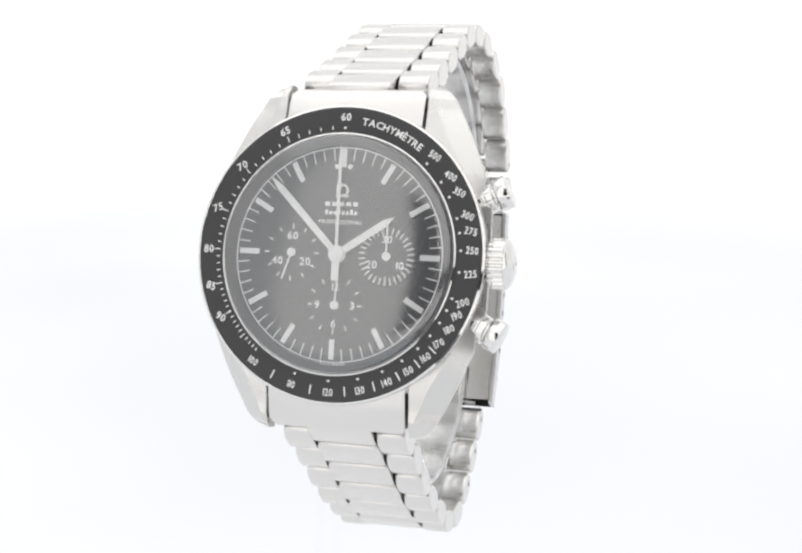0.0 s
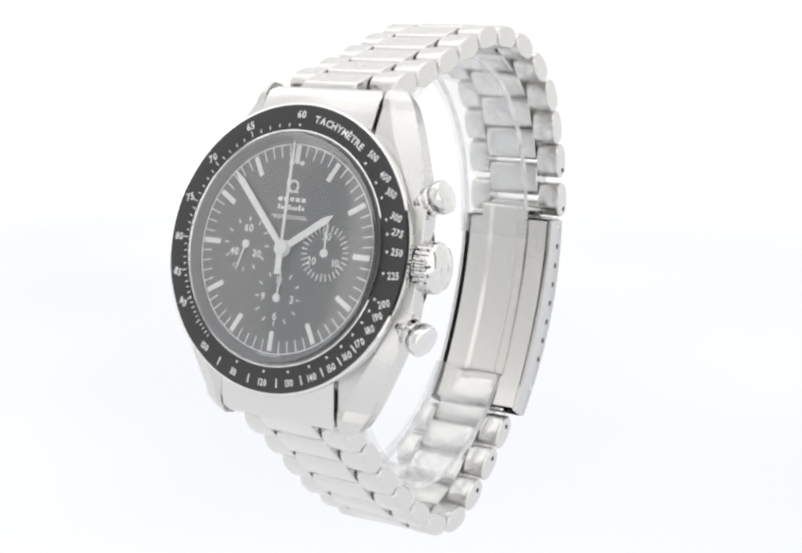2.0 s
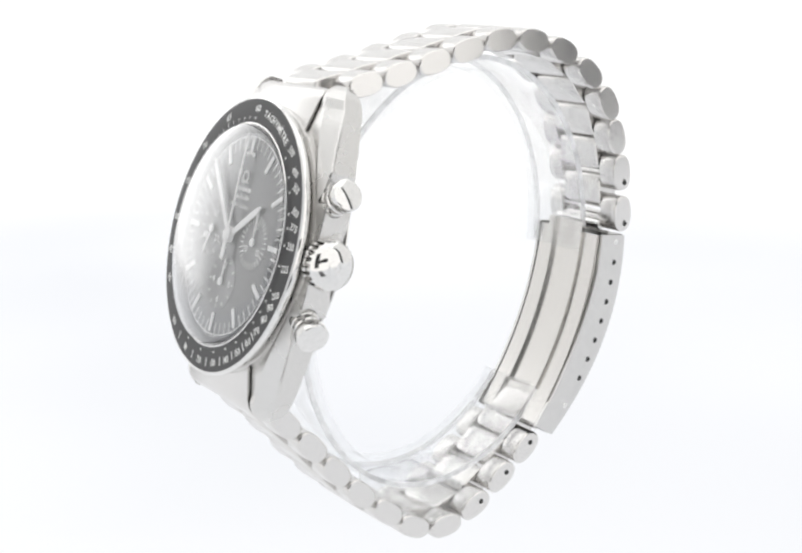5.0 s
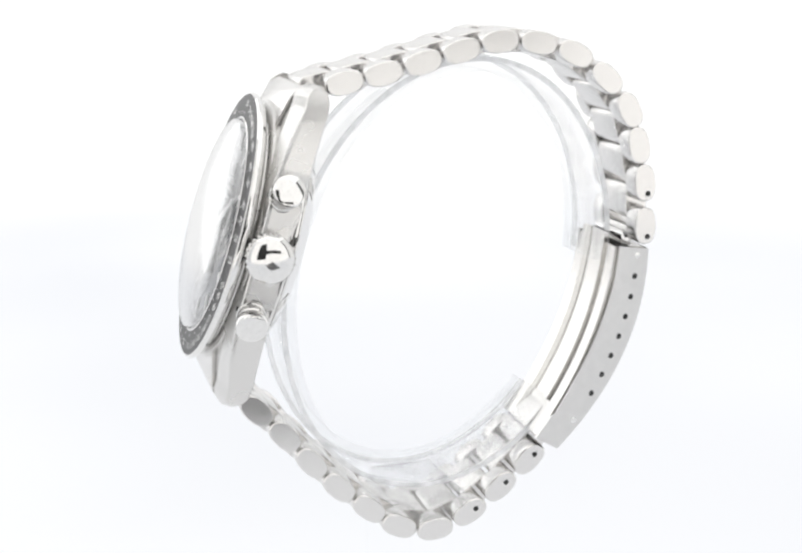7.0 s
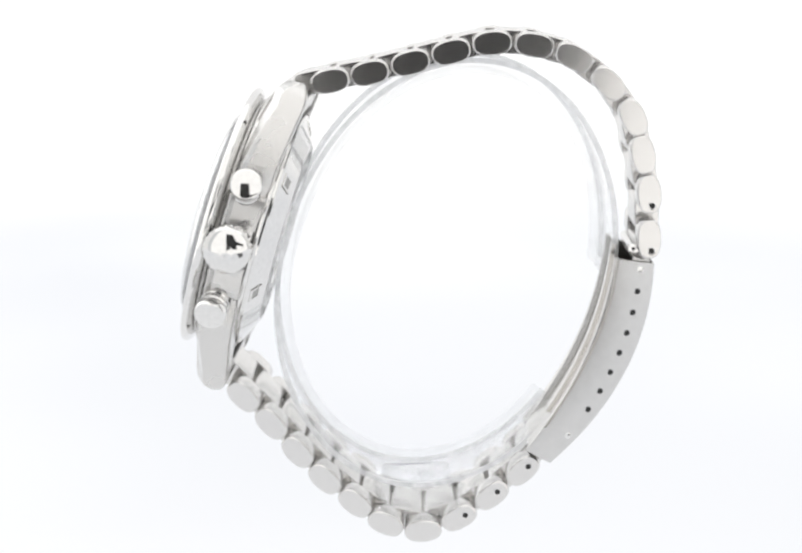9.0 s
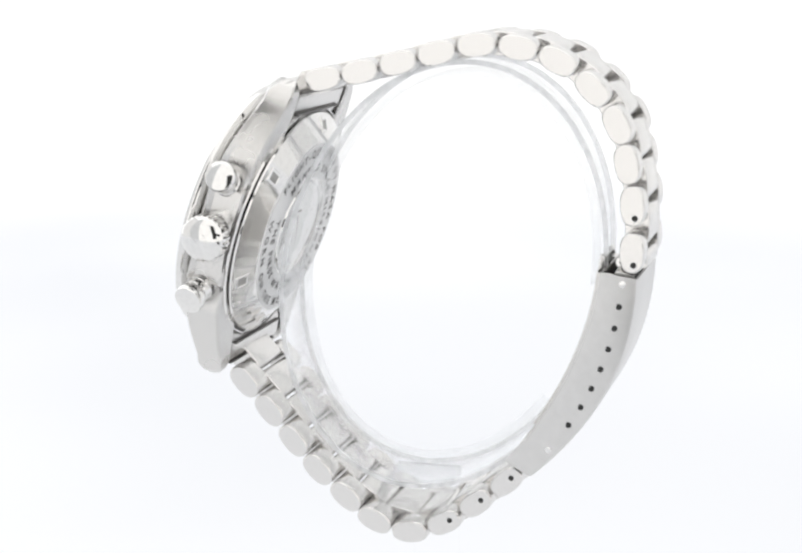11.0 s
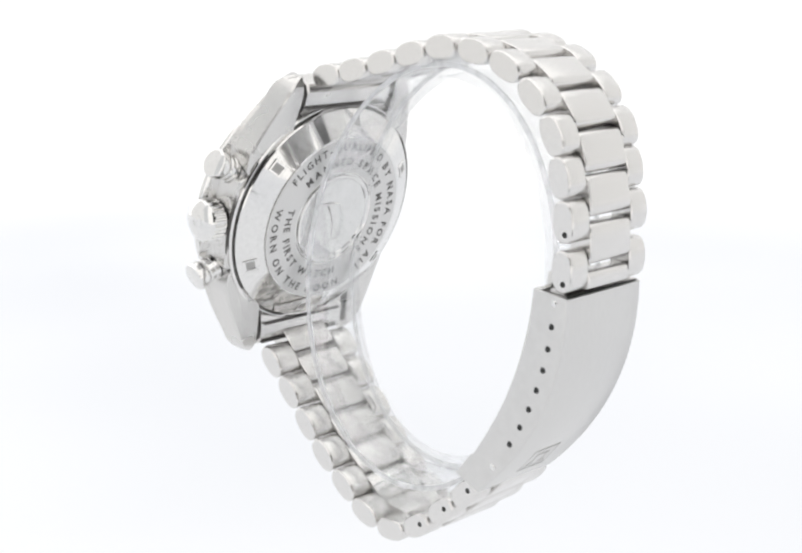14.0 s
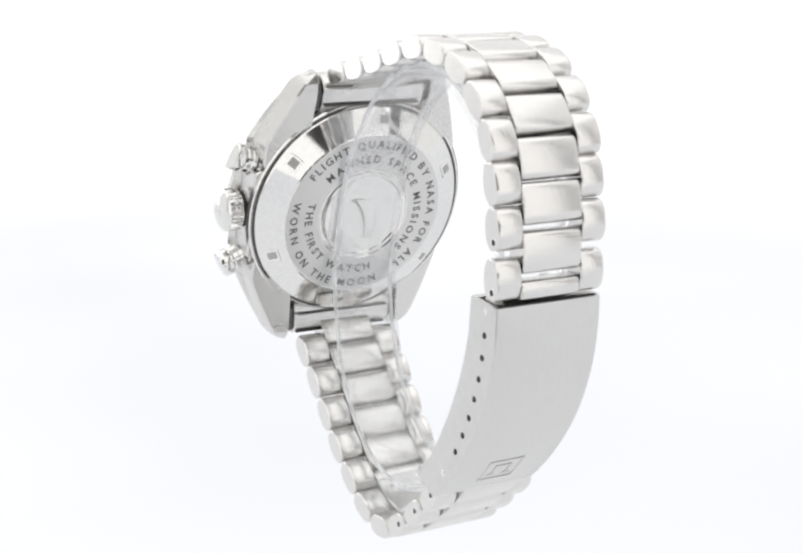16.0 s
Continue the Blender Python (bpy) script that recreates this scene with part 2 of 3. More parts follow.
# ---- the sweep, and the unseen tent and table added for light and reflections ----
def build_setting():
    bm = bmesh.new()
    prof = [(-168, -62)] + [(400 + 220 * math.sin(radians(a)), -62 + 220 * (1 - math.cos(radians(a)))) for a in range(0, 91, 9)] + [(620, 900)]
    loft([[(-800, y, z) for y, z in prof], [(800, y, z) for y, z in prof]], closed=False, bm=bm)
    # A strip stays open so the dark table shows in the steel's reflections.
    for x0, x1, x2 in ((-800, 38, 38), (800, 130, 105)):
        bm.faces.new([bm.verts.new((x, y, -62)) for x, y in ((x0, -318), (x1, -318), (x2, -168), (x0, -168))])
    tagged(new("backdrop", finish(bm, "backdrop", SWEEP)), "seamless white backdrop sweep, light and shade put into its glow", "backdrop", kind="structure")
    # Added out of view, to darken reflections in clasp and link sides.
    bm = loft([[(x, y, z) for x, y in ((-812, -712), (812, -712), (812, -120), (-812, -120))] for z in (-64, -90)])
    tagged(new("table", finish(bm, "table", TABLE, 0)), "unseen dark grey table, added under the sweep for dark reflections", "table", kind="structure")
    # Unseen; the right wall stops short for a dark reflection in the steel.
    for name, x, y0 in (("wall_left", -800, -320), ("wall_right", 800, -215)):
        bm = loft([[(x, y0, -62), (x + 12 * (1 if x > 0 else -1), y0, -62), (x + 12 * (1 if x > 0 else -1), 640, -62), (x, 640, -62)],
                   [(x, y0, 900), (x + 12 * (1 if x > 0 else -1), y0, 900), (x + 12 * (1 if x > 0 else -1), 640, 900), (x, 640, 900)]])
        tagged(new(name, finish(bm, name, TENT, 0)), "unseen white tent side, added, emitting in place of lamps", "wall", kind="structure")
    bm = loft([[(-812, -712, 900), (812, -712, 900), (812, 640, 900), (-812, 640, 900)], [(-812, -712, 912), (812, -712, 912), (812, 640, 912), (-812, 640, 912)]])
    tagged(new("ceiling", finish(bm, "ceiling", ROOF, 0)), "unseen white tent roof, added, emitting in place of lamps", "ceiling", kind="structure")
    bm = bmesh.new()
    # Added out of view; the open cells give links, bevel and dial dark reflections.
    xs, zs = (-340, -74, -15, 48, 78, 205, 265, 812), (-62, -61, -43, -12, 40, 90, 270, 900)
    openings = {(1, 3), (1, 4), (1, 5), (2, 3), (2, 4), (2, 5), (3, 4), (4, 4), (5, 4)}
    grid = {(i, j): bm.verts.new((x, -320, z)) for i, x in enumerate(xs) for j, z in enumerate(zs)}
    for i in range(7):
        for j in range(7):
            if (i, j) not in openings:
                bm.faces.new([grid[i, j], grid[i + 1, j], grid[i + 1, j + 1], grid[i, j + 1]])
    bmesh.ops.solidify(bm, geom=bm.faces, thickness=8)
    tagged(new("wall_front", finish(bm, "wall_front", FRONT, 0)), "unseen white tent front, openings placed for dark reflections", "wall", kind="structure")
    # Added out of view, so dial and front steel reflect less light here.
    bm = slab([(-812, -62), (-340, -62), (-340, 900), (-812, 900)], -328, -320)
    tagged(new("wall_front_side", finish(bm, "wall_front_side", FRONT_SIDE, 0)), "unseen tent front side, dimmed to darken the dial's reflection", "wall", kind="structure")
    bm = loft([[(-760, 430, z), (-755, 420, z), (-335, 570, z), (-340, 580, z)] for z in (-40, 700)])
    panel = tagged(new("light_panel", finish(bm, "light_panel", PANEL, 0)), "tall glowing white light panel at the tent's back", "light panel")
    bm = loft([[(x, 505, z) for x, z in ((-570, -62), (-540, -62), (-540, -38), (-570, -38))], [(x, 545, z) for x, z in ((-570, -62), (-540, -62), (-540, -38), (-570, -38))]])
    part("foot", bm, FRONT, panel)
    # Added behind the openings so that they reflect as black.
    bm = slab([(-500, -162), (700, -162), (700, 460), (-500, 460)], -560, -550)
    tagged(new("wall_room", finish(bm, "wall_room", DARK, 0)), "unseen black wall, added to keep the front openings dark", "wall", kind="structure")


# ---- the watch ----
CX, CZ = 0.30, 0.15       # the case's axis beside the dial's
HEAD = place(0, 0, 0, 0, 0, -5.8)            # the head's turn against the bracelet's sides
FACE = HEAD @ place(0.2, -0.55, 0.1)         # the dial and its pointers


def build_case(watch):
    body = revolve([(0.5, 0.9), (18.6, 0.9), (18.7, 1.25), (19.6, 1.3), (20.15, 1.6), (20.15, 5.4), (19.75, 6.7), (19.5, 7.0), (0.5, 7.0)], 128, centre=(CX, 0, CZ))
    case = part("case", body, BRUSHED_CASE, watch, "brushed stainless steel case")

    def flank(side):
        secs = []
        edge = ((0, 20.9), (7, 20.8), (9, 20.5), (12.2, 19.4), (16, 17.7), (18.6, 16.4), (21, 15.1), (22.6, 14.2), (23.6, 13.4), (24.2, 12.6), (24.6, 11.6))
        ridge = ((0, 18.9), (7, 18.8), (9, 18.2), (12, 16.7), (15, 15.0), (17.3, 13.6), (21, 11.9), (23.6, 10.95), (24.6, 10.8))
        for k in range(73):
            z = 24.6 * (k / 36 - 1)
            q = abs(z)
            tip = max(0.0, min(1.0, (q - 9) / 12))
            end = max(0.0, (q - 22.2) / 3.0)
            xi = 10.32
            xo = np.interp(q, *zip(*edge)) - (0 if side > 0 else 1.4 - 0.9 * tip)
            xo = max(xi + 0.5, xo)
            if side > 0 and 7.9 < q < 11.9:
                xo = 19.4
            xm = min(np.interp(q, *zip(*ridge)), xo - 0.6)
            yt = 1.5 + 1.7 * tip ** 2 + 2.6 * end ** 2
            yside = yt + 0.4 + 0.9 * tip - 0.4 * end ** 2
            yb = 7.0 + 1.2 * tip ** 1.5 - 1.6 * end ** 2
            inset = 1.3 - 0.5 * tip
            pts = [(xi, yt + 0.12), (xi + 0.12, yt), (xm - 0.10, yt), (xm + 0.05, yt + 0.05), (xo - 0.12, yside - 0.06), (xo, yside + 0.12),
                   (xo - (0.75 - 0.5 * tip) * inset, yside + 0.75), (max(xi + 0.5, xo - inset), yb - 0.25), (max(xi + 0.45, xo - inset - 0.4), yb), (xi + 0.25, yb), (xi, yb - 0.3)]
            secs.append([(CX + side * x, y, CZ + z) for x, y in pts])
        bm = loft(secs, caps=False)
        bm.faces.ensure_lookup_table()
        for k, f in enumerate(bm.faces):
            f.material_index = 1 if k % 11 in (3, 4) else 0
        for ring in (list(bm.verts)[:11], list(bm.verts)[-11:]):
            bm.faces.new(ring)
        return bm
    for side in (1, -1):
        wing = part("lug_flank", flank(side), BRUSHED_CASE, case, "lyre-shaped lugs with polished bevels", smooth=11)
        wing.data.materials.append(BEVEL)
    return case


def build_bezel(watch):
    rim = revolve([(16.4, 0.95), (18.8, 0.95), (19.8, 0.75), (20.45, 0.35), (20.75, -0.05), (20.8, -0.40), (20.7, -0.72), (20.4, -0.90), (20.3, -0.82), (16.6, -0.6)], 160, centre=(CX, 0, CZ))
    bezel = part("bezel", rim, POLISHED, watch, "polished steel bezel with a black tachymeter insert")
    insert = revolve([(20.3, -0.75), (20.33, -0.90), (17.0, -1.15), (16.8, -1.1), (16.7, -0.7)], 160, centre=(CX, 0, CZ))
    part("insert", insert, BLACK_INSERT, bezel, "matte black scale ring")
    lip = revolve([(16.8, -0.7), (16.78, -1.22), (16.60, -1.34), (16.42, -1.22), (16.40, -0.5)], 160, centre=(CX, 0, CZ))
    part("lip", lip, POLISHED, bezel)

    def surf(r):
        return -0.90 - (20.33 - r) * 0.0751 - 0.03
    bm = bmesh.new()
    for v in (60, 65, 70, 75, 80, 85, 90, 100, 110, 120, 130, 140, 150, 160, 170, 180, 190, 200, 225, 250, 275, 300, 350, 400, 500):
        a = 21600 / v % 360
        rr = 19.0
        turn = 30 * math.sin(radians(2 * a))
        x, z = CX + rr * math.sin(radians(a)), CZ + rr * math.cos(radians(a))
        text_flat(str(v), 1.5 if v < 100 else 1.38, x, z, 0, turn, 0.12, bm, 0.80 if v > 99 else 0.95)
    text_arc("TACHYMÈTRE", 1.4, 18.75, 22.8, 0, bm=bm, span=29)
    for v in list(range(61, 100)) + [105, 115, 125, 135, 145, 155, 165]:
        a = 21600 / v
        long = 0.9 if v % 5 == 0 or v > 100 else 0.5
        if v < 100:
            bar_shape(17.25, 17.25 + long, 0.16, 0.16, a, 0, 0, CX, CZ, bm)
        else:
            bar_shape(18.3, 19.6, 0.2, 0.2, a, 0, 0, CX, CZ, bm)
    for v in (110, 120, 130, 140, 150, 160, 170, 180, 190, 200, 225, 250, 275, 300, 350, 400, 500, 60, 90):
        a = 21600 / v
        bar_shape(17.3, 17.62, 0.32, 0.32, a, 0, 0, CX, CZ, bm)
    for v in bm.verts:
        v.co.y = surf(math.hypot(v.co.x - CX, v.co.z - CZ))
    part("scale_print", bm, WHITE_PRINT, bezel, "white tachymeter numerals", smooth=0)
    return bezel


def build_dial(watch):
    disc = revolve([(0.02, 0.25), (15.5, 0.25), (15.5, 0.75), (0.02, 0.75)], 128)
    dial = part("dial", disc, DIAL_BLACK, watch, "matte black dial with three sub-dials")
    reh = revolve([(15.35, 0.22), (15.45, 0.05), (16.38, -0.75), (16.40, 0.5)], 128, centre=(CX * 0.5, 0, CZ * 0.5))
    part("rehaut", reh, REHAUT, dial, "dark sloping inner ring")
    y0, y1 = 0.22, 0.17
    for k in range(60):
        if k % 5:
            part("minute_mark", bar_shape(13.1, 14.75, 0.15, 0.15, 6 * k, 0.26, 0.19), WHITE_PRINT, dial, smooth=0)
    for k in range(1, 12):
        bm = bevelled(bar_shape(11.7 if k in (3, 6) else 11.5, 14.5, 0.78, 0.78, 30 * k, y0, 0.02), 0.08, 1)
        part("hour_index", bm, WHITE_LUME, dial, "pale luminous hour bar")
    bm = bevelled(bar_shape(12.1, 14.7, 0.85, 0.85, 0, y0, 0.02), 0.08, 1)
    part("hour_index", bm, WHITE_LUME, dial, "wide luminous bar at twelve")
    for s in (-1, 1):
        part("dot", revolve([(0.01, 0.02), (0.33, 0.04), (0.36, 0.22)], 14, centre=(s * 0.95, 0, 12.2)), WHITE_LUME, dial)
    track = revolve([(14.78, 0.26), (14.78, 0.19), (14.92, 0.19), (14.92, 0.26)], 120)
    part("minute_track", track, WHITE_PRINT, dial)
    subs = {"seconds_subdial": (-6.75, 0.05, 12, ("60", 0), ("20", 120), ("40", 240)),
            "minutes_subdial": (6.95, 0.0, 30, ("30", 0), ("10", 120), ("20", 240)),
            "hours_subdial": (0.0, -7.0, 12, ("12", 0), ("3", 90), ("6", 180), ("9", 270))}
    for name, (cx, cz, n, *nums) in subs.items():
        well = revolve([(0.01, 0.205), (4.1, 0.205), (4.2, 0.19), (4.3, 0.26)], 64, centre=(cx, 0, cz))
        sub = part(name, well, DIAL_BLACK, dial, "slightly sunken black sub-dial")
        bm = bmesh.new()
        for k in range(n):
            a = 360 / n * k
            r0 = 3.0 if n == 30 else 3.25
            if n == 30 and k % 5 == 0:
                r0 = 2.8
            bar_shape(r0, 4.0, 0.17, 0.17, a, 0.17, 0.15, cx, cz, bm)
        part("marks", bm, WHITE_PRINT, sub, smooth=0)
        bm = bmesh.new()
        for word, a in nums:
            r = 2.35 if len(nums) == 3 else 2.55
            text_flat(word, 1.5, cx + r * math.sin(radians(a)), cz + r * math.cos(radians(a)), 0.15, 0, 0.12, bm)
        part("numerals", bm, WHITE_PRINT, sub, smooth=0)
    # maker's mark and name as plain shapes, then the word that can be read
    part("emblem", revolve([(0.60, 0.2), (0.60, 0.1), (0.92, 0.1), (0.92, 0.2)], 32, centre=(0.05, 0, 8.9)), WHITE_PRINT, dial)
    part("emblem_foot", slab([(-0.95, 7.95), (1.05, 7.95), (1.05, 8.2), (-0.95, 8.2)], 0.2, 0.1), WHITE_PRINT, dial)
    bm = bmesh.new()
    for i in range(5):
        x = -2.0 + i * 1.02
        slab([(x - 0.36, 6.7), (x + 0.36, 6.7), (x + 0.36, 7.3), (x - 0.36, 7.3)], 0.2, 0.19, bm)
    part("name_bars", bm, WHITE_PRINT, dial, smooth=0)
    bm = bmesh.new()
    for i in range(8):
        x = -2.1 + i * 0.6
        h = 0.5 if i % 3 else 0.75
        slab([(x - 0.2, 5.5), (x + 0.24, 5.5), (x + 0.3, 5.5 + h), (x - 0.14, 5.5 + h)], 0.2, 0.19, bm)
    part("script_bars", bm, WHITE_PRINT, dial, smooth=0)
    part("dial_word", text_flat("PROFESSIONAL", 0.82, 0.05, 4.5, 0.19, 0, 0.1), WHITE_PRINT, dial, smooth=0)
    part("origin_word", text_arc("SWISS MADE", 0.55, 15.15, 180, 0.18, inward=True, gap=0.12), WHITE_PRINT, dial, smooth=0)
    return dial


def build_pointers(watch):
    def hand(name, angle, tip, width, y, tail, tail_w, cx=0, cz=0, hub=0.9, label=""):
        a = radians(angle)
        u, v = (math.sin(a), math.cos(a)), (math.cos(a), -math.sin(a))
        out = [(-tail, -tail_w / 2), (-tail, tail_w / 2), (-0.2, tail_w / 2), (0.3, width * 0.42), (tip * 0.25, width / 2), (tip * 0.86, width / 2), (tip, 0.06),
               (tip, -0.06), (tip * 0.86, -width / 2), (tip * 0.25, -width / 2), (0.3, -width * 0.42), (-0.2, -tail_w / 2)]
        bm = slab([(cx + r * u[0] + s * v[0], cz + r * u[1] + s * v[1]) for r, s in out], y, y - 0.14)
        ob = part(name, bm, WHITE_LUME, watch, label, smooth=0)
        part("hub", revolve([(0.01, y - 0.26), (hub * 0.85, y - 0.26), (hub, y - 0.18), (hub, y + 0.05)], 28, centre=(cx, 0, cz)), WHITE_LUME, ob)
        return ob
    hand("hour_hand", 55.7, 9.4, 1.05, -0.18, 0.5, 0.7, hub=1.25, label="white baton hour hand")
    hand("minute_hand", -44.4, 14.5, 0.98, -0.42, 0.5, 0.6, hub=1.1, label="white baton minute hand")
    sw = hand("chronograph_hand", -0.9, 15.2, 0.42, -0.70, 3.7, 1.05, hub=1.1, label="thin white stop-seconds hand")
    part("diamond", slab([(-0.14, 8.0), (-0.5, 9.3), (-0.15, 11.0), (0.22, 9.3)], -0.72, -0.86), WHITE_LUME, sw, smooth=0)
    hand("seconds_hand", 197.5, 4.0, 0.24, 0.02, 0.0, 0.2, -6.75, 0.05, 0.62, "small white running seconds hand")
    hand("counter_hand", -1, 4.6, 0.24, 0.02, 0.0, 0.2, 6.98, 0.0, 0.62, "small white minute counter hand")
    hand("counter_hand", 3, 3.6, 0.24, 0.02, 0.0, 0.2, 0.02, -7.0, 0.62, "small white hour counter hand")


def build_crystal(watch):
    prof = [(16.42, -0.6), (16.40, -1.5), (16.2, -2.0), (15.4, -2.45), (13.5, -2.95), (10.5, -3.4), (7.0, -3.75), (3.5, -3.95), (0.02, -4.0)]
    part("crystal", revolve(prof, 128, centre=(CX, 0, CZ)), CRYSTAL, watch, "clear domed acrylic crystal")


def build_crown(watch):
    bm = bmesh.new()
    n = 96
    rings = []
    for x, r, k in ((20.3, 3.0, 0), (20.55, 3.35, 0), (20.65, 3.55, 1), (22.7, 3.55, 1), (22.85, 3.42, 0), (23.2, 3.2, 0), (23.7, 2.2, 0), (23.9, 1.0, 0), (23.93, 0.05, 0)):
        rings.append([bm.verts.new((x, 3.75 + (r - k * 0.38 * (i % 4 > 1)) * math.cos(2 * math.pi * i / n), 0.1 + (r - k * 0.38 * (i % 4 > 1)) * math.sin(2 * math.pi * i / n))) for i in range(n)])
    ring_faces(bm, rings)
    crown = part("crown", bm, POLISHED, watch, "fluted polished winding crown")
    part("emblem", revolve([(0.75, 23.8), (0.75, 23.95), (1.05, 23.93), (1.05, 23.75)], 24, "x", (0, 3.75, 0.1)), POLISHED, crown, "raised emblem ring")
    part("seal", revolve([(1.9, 19.9), (3.05, 19.9), (3.05, 20.42), (1.9, 20.42)], 48, "x", (0, 3.75, 0.1)), HOLE_SHADE, crown, "black ring at the seam under the crown")
    part("stem", revolve([(1.8, 18.5), (1.8, 20.6)], 32, "x", (0, 3.75, 0.1)), POLISHED, crown)
    for lean in (-24.3, 24.3):
        bm = revolve([(0.02, 24.7), (2.0, 24.7), (2.25, 24.55), (2.32, 24.3), (2.32, 23.1), (2.15, 22.8), (1.6, 22.75), (1.6, 19.0)], 48, "x")
        turn = Matrix.Translation((0.1, 3.8, 0)) @ Matrix.Rotation(radians(lean), 4, "Y")
        bm.transform(turn)
        push = part("pusher", bm, POLISHED, watch, "round polished chronograph pusher")
        bm = revolve([(1.65, 18.6), (2.12, 18.6), (2.12, 21.3), (2.0, 21.4), (2.0, 22.2), (1.85, 22.4), (1.65, 22.4)], 36, "x")
        bm.transform(turn)
        part("collar", bm, POLISHED, push)
        bm = revolve([(1.6, 20.35), (2.16, 20.35), (2.16, 20.6), (1.6, 20.65)], 36, "x")
        bm.transform(turn)
        part("seal", bm, HOLE_SHADE, push, "black ring at the seam round the pusher")


def build_caseback(watch):
    prof = [(19.75, 6.70), (19.8, 7.25), (19.6, 7.45), (19.4, 7.45), (19.35, 6.80), (18.95, 6.80), (18.92, 7.70), (18.75, 7.92), (14.75, 9.92), (14.5, 10.00), (8.3, 10.00), (8.1, 9.80), (7.8, 9.80), (7.7, 10.05), (7.3, 10.10), (7.1, 9.92), (0.02, 9.92)]
    back = part("case_back", revolve(prof, 144, centre=(CX, 0, CZ)), POLISHED, watch, "polished screw-down case back with engraved ring", smooth=6)
    # Two dark rings paint the shade in the channel and the case seam.
    part("groove", revolve([(19.34, 6.82), (19.34, 7.15), (18.96, 7.15), (18.96, 6.82)], 128, centre=(CX, 0, CZ)), ENGRAVED_SHADE, back, "dark ring round the case back, shade in its colour")
    part("groove", revolve([(19.8, 6.70), (20.12, 6.70), (20.12, 6.86), (19.8, 6.86)], 128, centre=(CX, 0, CZ)), ENGRAVED_SHADE, back, "dark ring for the shade between case and back")
    part("engraved_ring", revolve([(14.4, 9.95), (14.4, 10.03), (8.4, 10.03), (8.4, 9.95)], 128, centre=(CX, 0, CZ)), SATIN, back, "brushed ring")
    for k in range(6):
        a = radians(36.4 + 60 * k)
        r = 17.0
        rims = ((0.98, -0.2), (0.95, 0.0), (0.88, 0.04), (0.66, 0.04), (0.58, -0.03))
        bm = loft([[(x * k, h, z * k * 0.92) for x, z in ((-1, -1), (1, -1), (1, 1), (-1, 1))] for k, h in rims], caps=False)
        m = Matrix.Translation((CX, 0, CZ)) @ Matrix.Rotation(-a, 4, "Y") @ Matrix.Translation((r, 8.91, 0)) @ Matrix.Rotation(radians(-26), 4, "Z")
        m = m @ Matrix.Diagonal((1.3, 1, 1.3, 1))
        bm.transform(m)
        notch = part("notch", bm, POLISHED, back, "square key notch", smooth=0)
        pit = slab([(-0.6, -0.55), (0.6, -0.55), (0.6, 0.55), (-0.6, 0.55)], -0.2, -0.03)
        slab([(-0.3, -0.25), (0.35, -0.25), (0.1, 0.35), (-0.2, 0.3)], -0.1, 0.0, pit)
        pit.transform(m)
        part("notch_floor", pit, ETCHED, notch, smooth=0)
    bm = bmesh.new()
    y = 10.06
    text_arc("FLIGHT-QUALIFIED BY NASA FOR ALL", 1.9, 12.95, 45, y, back=True, span=200, bm=bm)
    text_arc("MANNED SPACE MISSIONS", 1.9, 10.25, 43, y, back=True, span=182, bm=bm)
    text_arc("THE FIRST WATCH", 1.9, 10.25, 226, y, inward=True, back=True, span=121, bm=bm)
    text_arc("WORN ON THE MOON", 1.9, 12.95, 223.5, y, inward=True, back=True, span=123, bm=bm)
    for v in bm.verts:
        v.co.x += CX
        v.co.z += CZ
    part("engraving", bm, ENGRAVED_SHADE, back, "engraved words round the case back", smooth=0)
    # the worn relief on the medallion, a plain curling ridge
    secs = []
    for k in range(33):
        f = k / 32
        a = radians(-60 + 330 * f)
        x, z = 1.9 * math.cos(a) * (1 - 0.35 * f), 4.2 - 8.2 * f + 1.5 * math.sin(a * 1.3)
        w = 0.25 + 1.35 * math.sin(math.pi * min(1, f * 1.05)) ** 0.8
        h = 0.06 + 0.30 * math.sin(math.pi * min(1, f * 1.05))
        secs.append([(CX + x + w * math.cos(radians(b)), 9.9 + h * math.sin(radians(b)), CZ + z) for b in range(0, 181, 20)])
    part("medallion", loft(secs, closed=False), POLISHED, back, "worn raised relief")
    bm = bmesh.new()
    for k in range(7):
        revolve([(0.02, 10.05), (0.22, 10.03), (0.34, 9.9)], 12, centre=(CX + 4.9 * math.sin(0.8 * k + 0.4), 0, CZ + 4.9 * math.cos(0.8 * k + 0.4)), bm=bm)
    part("relief_dots", bm, POLISHED, back)


# ---- the bracelet ----
UPPER = [(10.4, 26.1), (15.7, 28.95), (21.05, 32.15), (26.3, 35.4), (31.7, 38.4), (37.7, 39.9), (43.8, 39.9), (49.8, 37.75), (54.8, 34.05), (57.9, 29.2), (60.6, 23.85), (62.7, 17.4)]
LOWER = [(10.9, -25.1), (16.25, -28.1), (21.5, -31.4), (26.8, -34.4), (32.5, -36.85), (38.1, -38.7), (44.1, -38.1), (48.9, -34.25), (52.7, -29.1), (56.1, -23.7)]
SKEW = 5.6


CENTRE = 9.4      # width of the centre links, the outer ones taper


def row_width(y, upper):
    return (19.0 if upper else 18.5) - 1.6 * min(1, max(0, (y - 6) / 52))


def row_middle(y, upper):
    return 0.5 + 0.115 * (y - 6) + 0.0016 * max(0, y - 36) ** 2 if upper else 1.0 + 0.116 * (y - 10)


